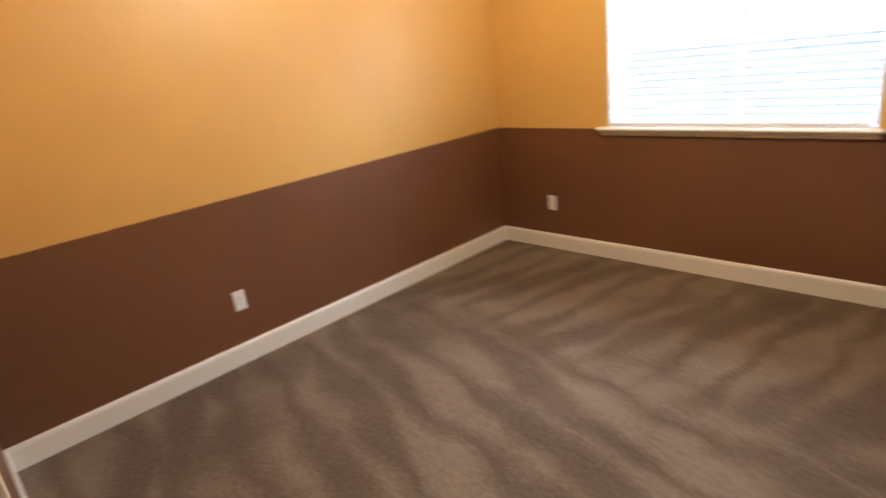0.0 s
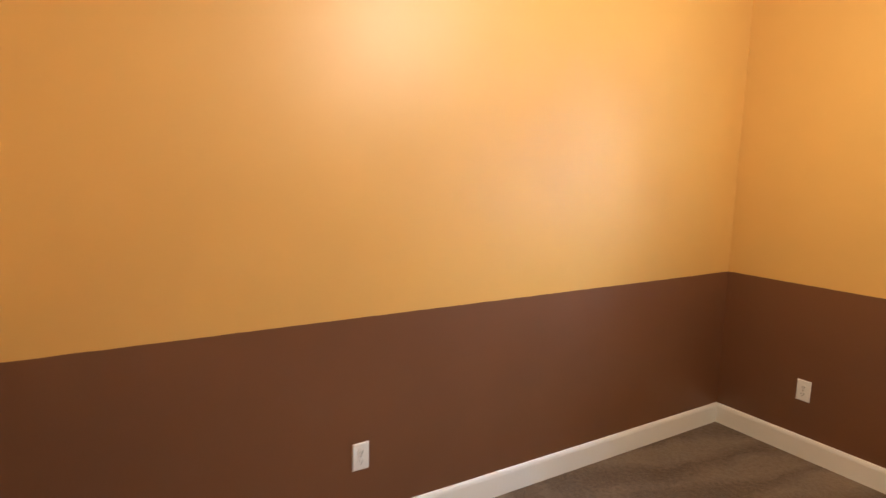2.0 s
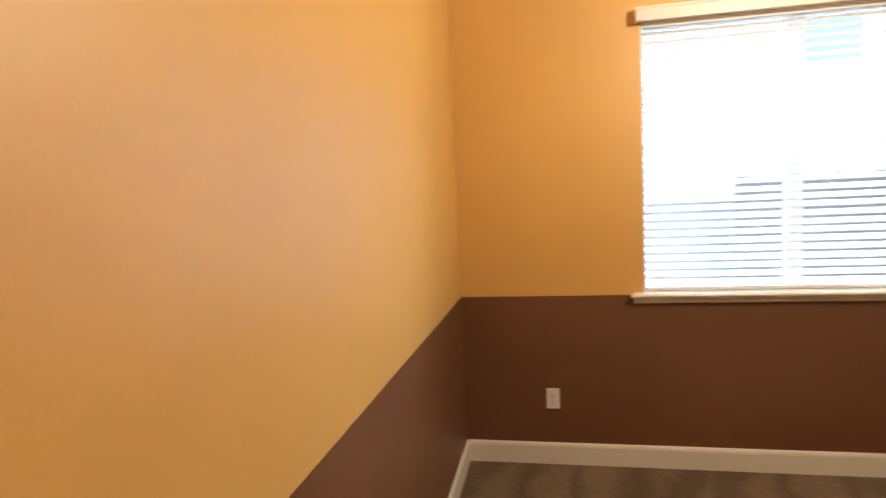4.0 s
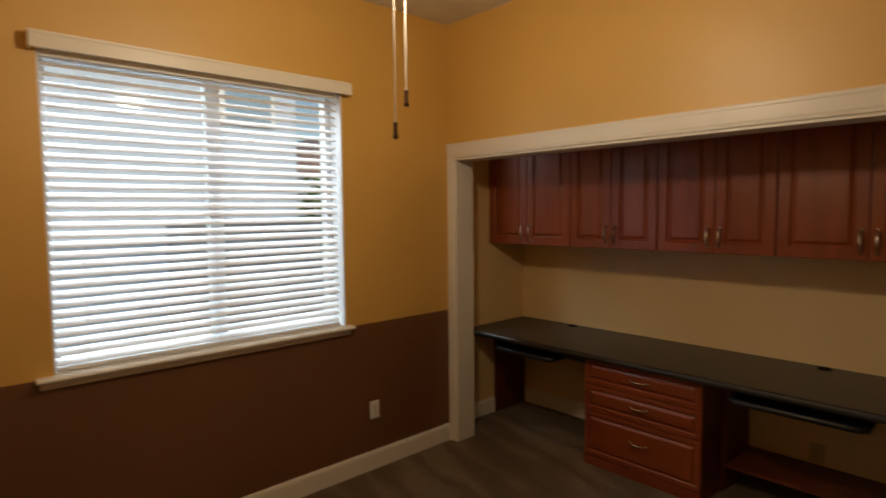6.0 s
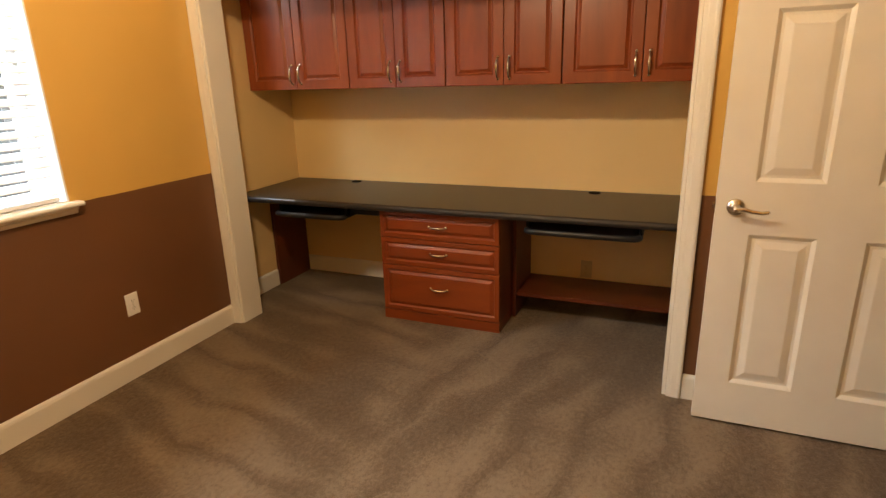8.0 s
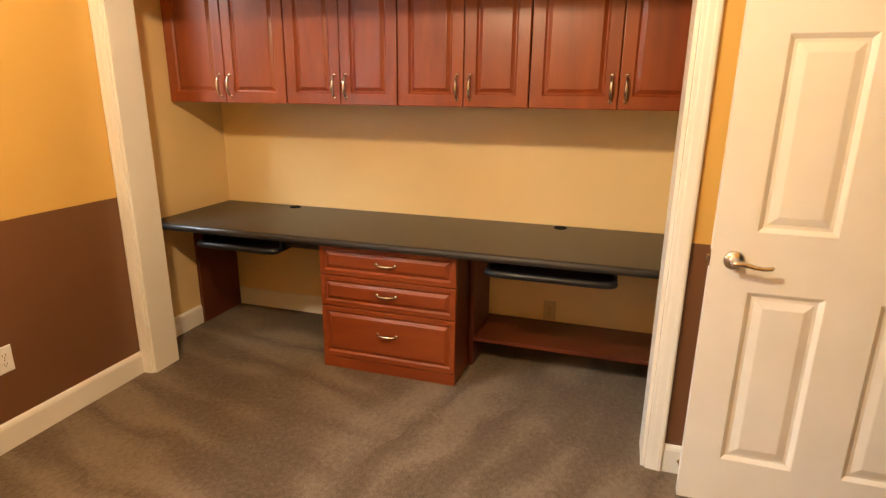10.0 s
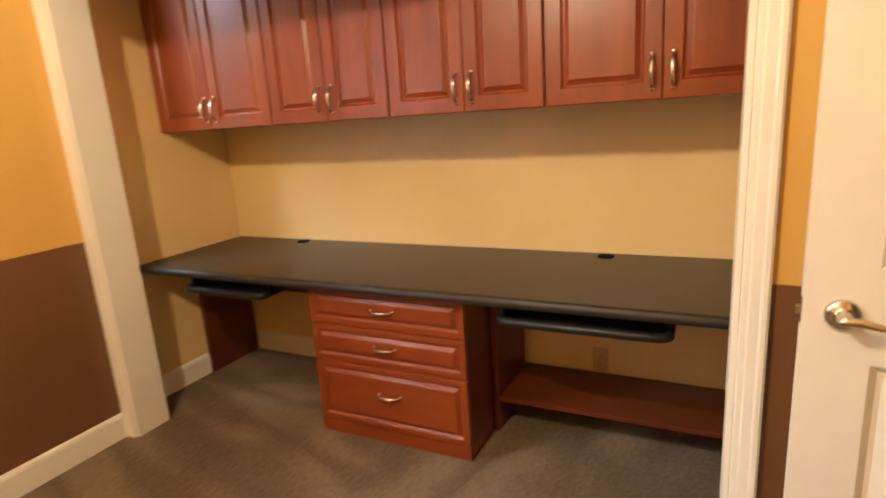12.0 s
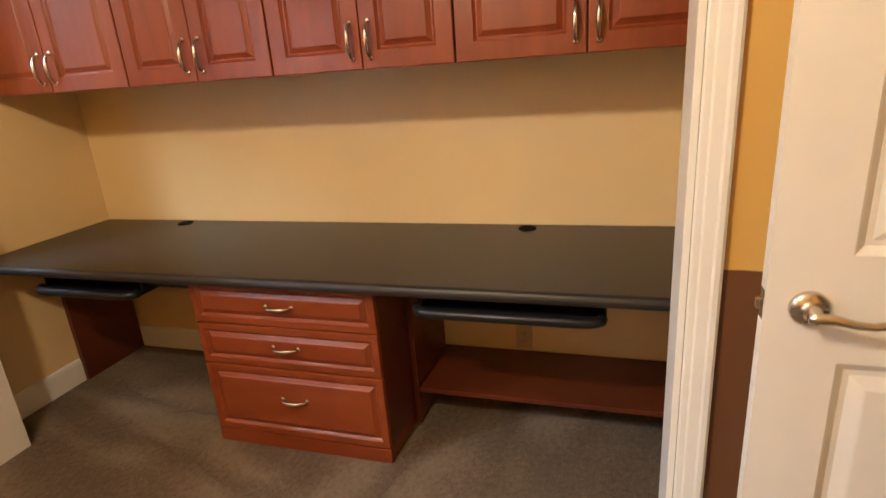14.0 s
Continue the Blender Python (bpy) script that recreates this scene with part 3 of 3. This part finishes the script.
fixed(part("mounting_board", boxes(((3.775, -0.885, 0.652), (4.105, -0.66, DT - 0.041)), bev=0.002), M_BLACK), tr)
shelf = thing("low_shelf", "cherry wood low shelf under the desk beside the pedestal, shade put into its colour", "shelf", (4.1, -2.2, 0))
# The darker carcass wood gives this board the shade under the desk.
fixed(part("shelf_board", boxes(((4.005, SR + 0.003, 0.142), (XB - 0.016, -1.676, 0.163)), bev=0.0015), M_WOODD), shelf)
fixed(part("support_panel", boxes(((3.995, -1.675, 0), (XB - 0.016, -1.652, DT - 0.041)), bev=0.0015), M_WOODD), shelf)
fixed(part("support_panel", boxes(((4.045, SR + 0.016, 0), (XB - 0.03, SR + 0.04, 0.1415)), bev=0.0015), M_WOODD), shelf)

# ---- wall cabinets ----
CX, CZ0, CZ1 = 3.976, 1.405, 2.42
for y1, ym, y0 in ((SL - 0.002, -0.226, -0.614), (-0.614, -0.936, -1.256), (-1.256, -1.602, -1.923), (-1.923, -2.328, -2.70)):
    cab = thing("wall_cabinet", "cherry wood wall cabinet with two raised-panel doors", "cabinet", (CX, (y0 + y1) / 2, CZ0), group="wall cabinets")
    fixed(part("carcass", boxes(((CX + 0.002, y0 + 0.001, CZ0 + 0.002), (XB - 0.001, y1 - 0.001, CZ1)), bev=0.0015), M_WOODD), cab)
    for a, b, hy in ((y0 + 0.003, ym - 0.0015, ym - 0.033), (ym + 0.0015, y1 - 0.003, ym + 0.033)):
        d = fixed(part("door", routed_front(a, b, CZ0, CZ1, CX + 0.001, stile=0.058), M_WOODV), cab)
        fixed(part("handle", bow_pull((CX - 0.019, hy, CZ0 + 0.093), 0.115, True), M_METAL, label="satin nickel bow handle", smooth=True), cab)

# ---- ceiling light with its pull chains ----
fan = thing("ceiling_light", "white ceiling light with frosted bowl and two pull chains", "ceiling light", (LAMP[0], LAMP[1], H))
part("canopy", lathe(bmesh.new(), (0, 0, 0), (0, 0, -1), [(0, 0.07), (0.03, 0.068), (0.05, 0.04), (0.06, 0.014), (0.24, 0.014)], 28), M_FAN, fan, smooth=True)
part("housing", lathe(bmesh.new(), (0, 0, -0.24), (0, 0, -1), [(0, 0.03), (0.01, 0.09), (0.03, 0.12), (0.09, 0.12), (0.12, 0.10), (0.125, 0.04)], 32), M_FAN, fan, smooth=True)
part("glass_bowl", lathe(bmesh.new(), (0, 0, -0.367), (0, 0, -1), [(0, 0.075), (0.02, 0.095), (0.06, 0.105), (0.10, 0.09), (0.125, 0.05), (0.133, 0.015)], 32), M_BOWL, fan, "glowing frosted glass bowl", smooth=True)
for dx, dy, zb in ((-0.020, 0.020, 1.960), (0.035, 0.030, 2.072)):
    k = 2.6
    ch = part("pull_chain", tube(bmesh.new(), [(dx * k, dy * k, -0.345), (dx * k, dy * k, -0.36), (dx, dy, -0.44), (dx, dy, zb - H)], 0.0028, 8), M_FAN, fan, "white beaded pull chain")
    part("fob", lathe(bmesh.new(), (dx, dy, zb - H), (0, 0, -1), [(0, 0.004), (0.004, 0.009), (0.010, 0.0065), (0.040, 0.007), (0.052, 0.010), (0.056, 0.004)], 14), M_FOB, ch, "dark turned wooden fob", smooth=True)

# ---- outside ----
tagged(part("ground", boxes(((-400, 0.2, -0.35), (400, 800, -0.15))), M_GROUND), "gravel side yard", "ground", kind="structure")
house = thing("neighbour_house", "pale stucco neighbouring house with sunlit wall", "house", (0, 3.6, -0.15))
fixed(part("wall", boxes(((-7, 3.6, -0.15), (4.1, 9.0, 5.6))), M_STUCCO), house)
fixed(part("roof", prism([(-7.5, 5.6), (4.6, 5.6), (-1.45, 8.0)], "y", 3.1, 9.5), M_ROOF), house)
for x0, x1, z0, z1 in ((3.2, 3.75, 2.75, 3.35),):
    w = fixed(part("window", boxes(((x0 - 0.06, 3.56, z0 - 0.06), (x1 + 0.06, 3.60, z1 + 0.06)), bev=0.004), M_VINYL), house)
    fixed(part("pane", boxes(((x0, 3.55, z0), (x1, 3.558, z1))), M_BLUEGLASS), house)
far = thing("far_house", "distant house with brown tiled roof", "house", (14, 16, -0.15))
fixed(part("wall", boxes(((9, 15, -0.15), (20, 22, 3.0))), M_STUCCO), far)
fixed(part("roof", prism([(8.4, 3.0), (20.6, 3.0), (14.5, 5.2)], "y", 14.5, 22.5), M_ROOF), far)
fence = thing("fence", "weathered grey board fence across the side yard", "fence", (4, 3.0, -0.15))
board_me = None
x = 2.35
rng = random.Random(8)
while x < 8.5:
    if board_me is None:
        o = part("board", boxes(((0, 0, -0.15), (0.136, 0.018, 1.60)), bev=0.003, seg=1), M_FENCE)
        board_me = o.data
    else:
        o = new("board", board_me)
    o.matrix_basis = pose(x, 3.0 + rng.uniform(-0.004, 0.004), rng.uniform(-0.012, 0.012))
    fixed(o, fence)
    x += 0.141
for z in (0.3, 1.25):
    fixed(part("rail", boxes(((2.35, 3.02, z), (8.5, 3.06, z + 0.09))), M_FENCE), fence)
shrub = thing("shrub", "green leafy shrub behind the fence", "shrub", (5.6, 5.2, -0.15))
bm = bmesh.new()
rng = random.Random(3)
for k in range(7):
    a = k * 0.9
    tube(bm, [(0, 0, 0), (0.2 * math.cos(a), 0.2 * math.sin(a), 0.9), (0.7 * math.cos(a), 0.6 * math.sin(a), 1.9)], [0.04, 0.025, 0.008], 6)
part("trunk", bm, M_BARK, shrub)
bm = bmesh.new()
for k in range(1500):
    c = Vector((rng.gauss(0, 0.7), rng.gauss(0, 0.5), 1.75 + rng.gauss(0, 0.35)))
    q = Euler((rng.uniform(0, 6), rng.uniform(0, 6), rng.uniform(0, 6))).to_matrix()
    s = rng.uniform(0.05, 0.09)
    vs = [bm.verts.new(c + q @ Vector(p)) for p in ((0, -s, 0), (s * 0.45, 0, s * 0.15), (0, s, 0), (-s * 0.45, 0, s * 0.15))]
    bm.faces.new(vs)
me = part("crown", bm, M_LEAF, shrub)
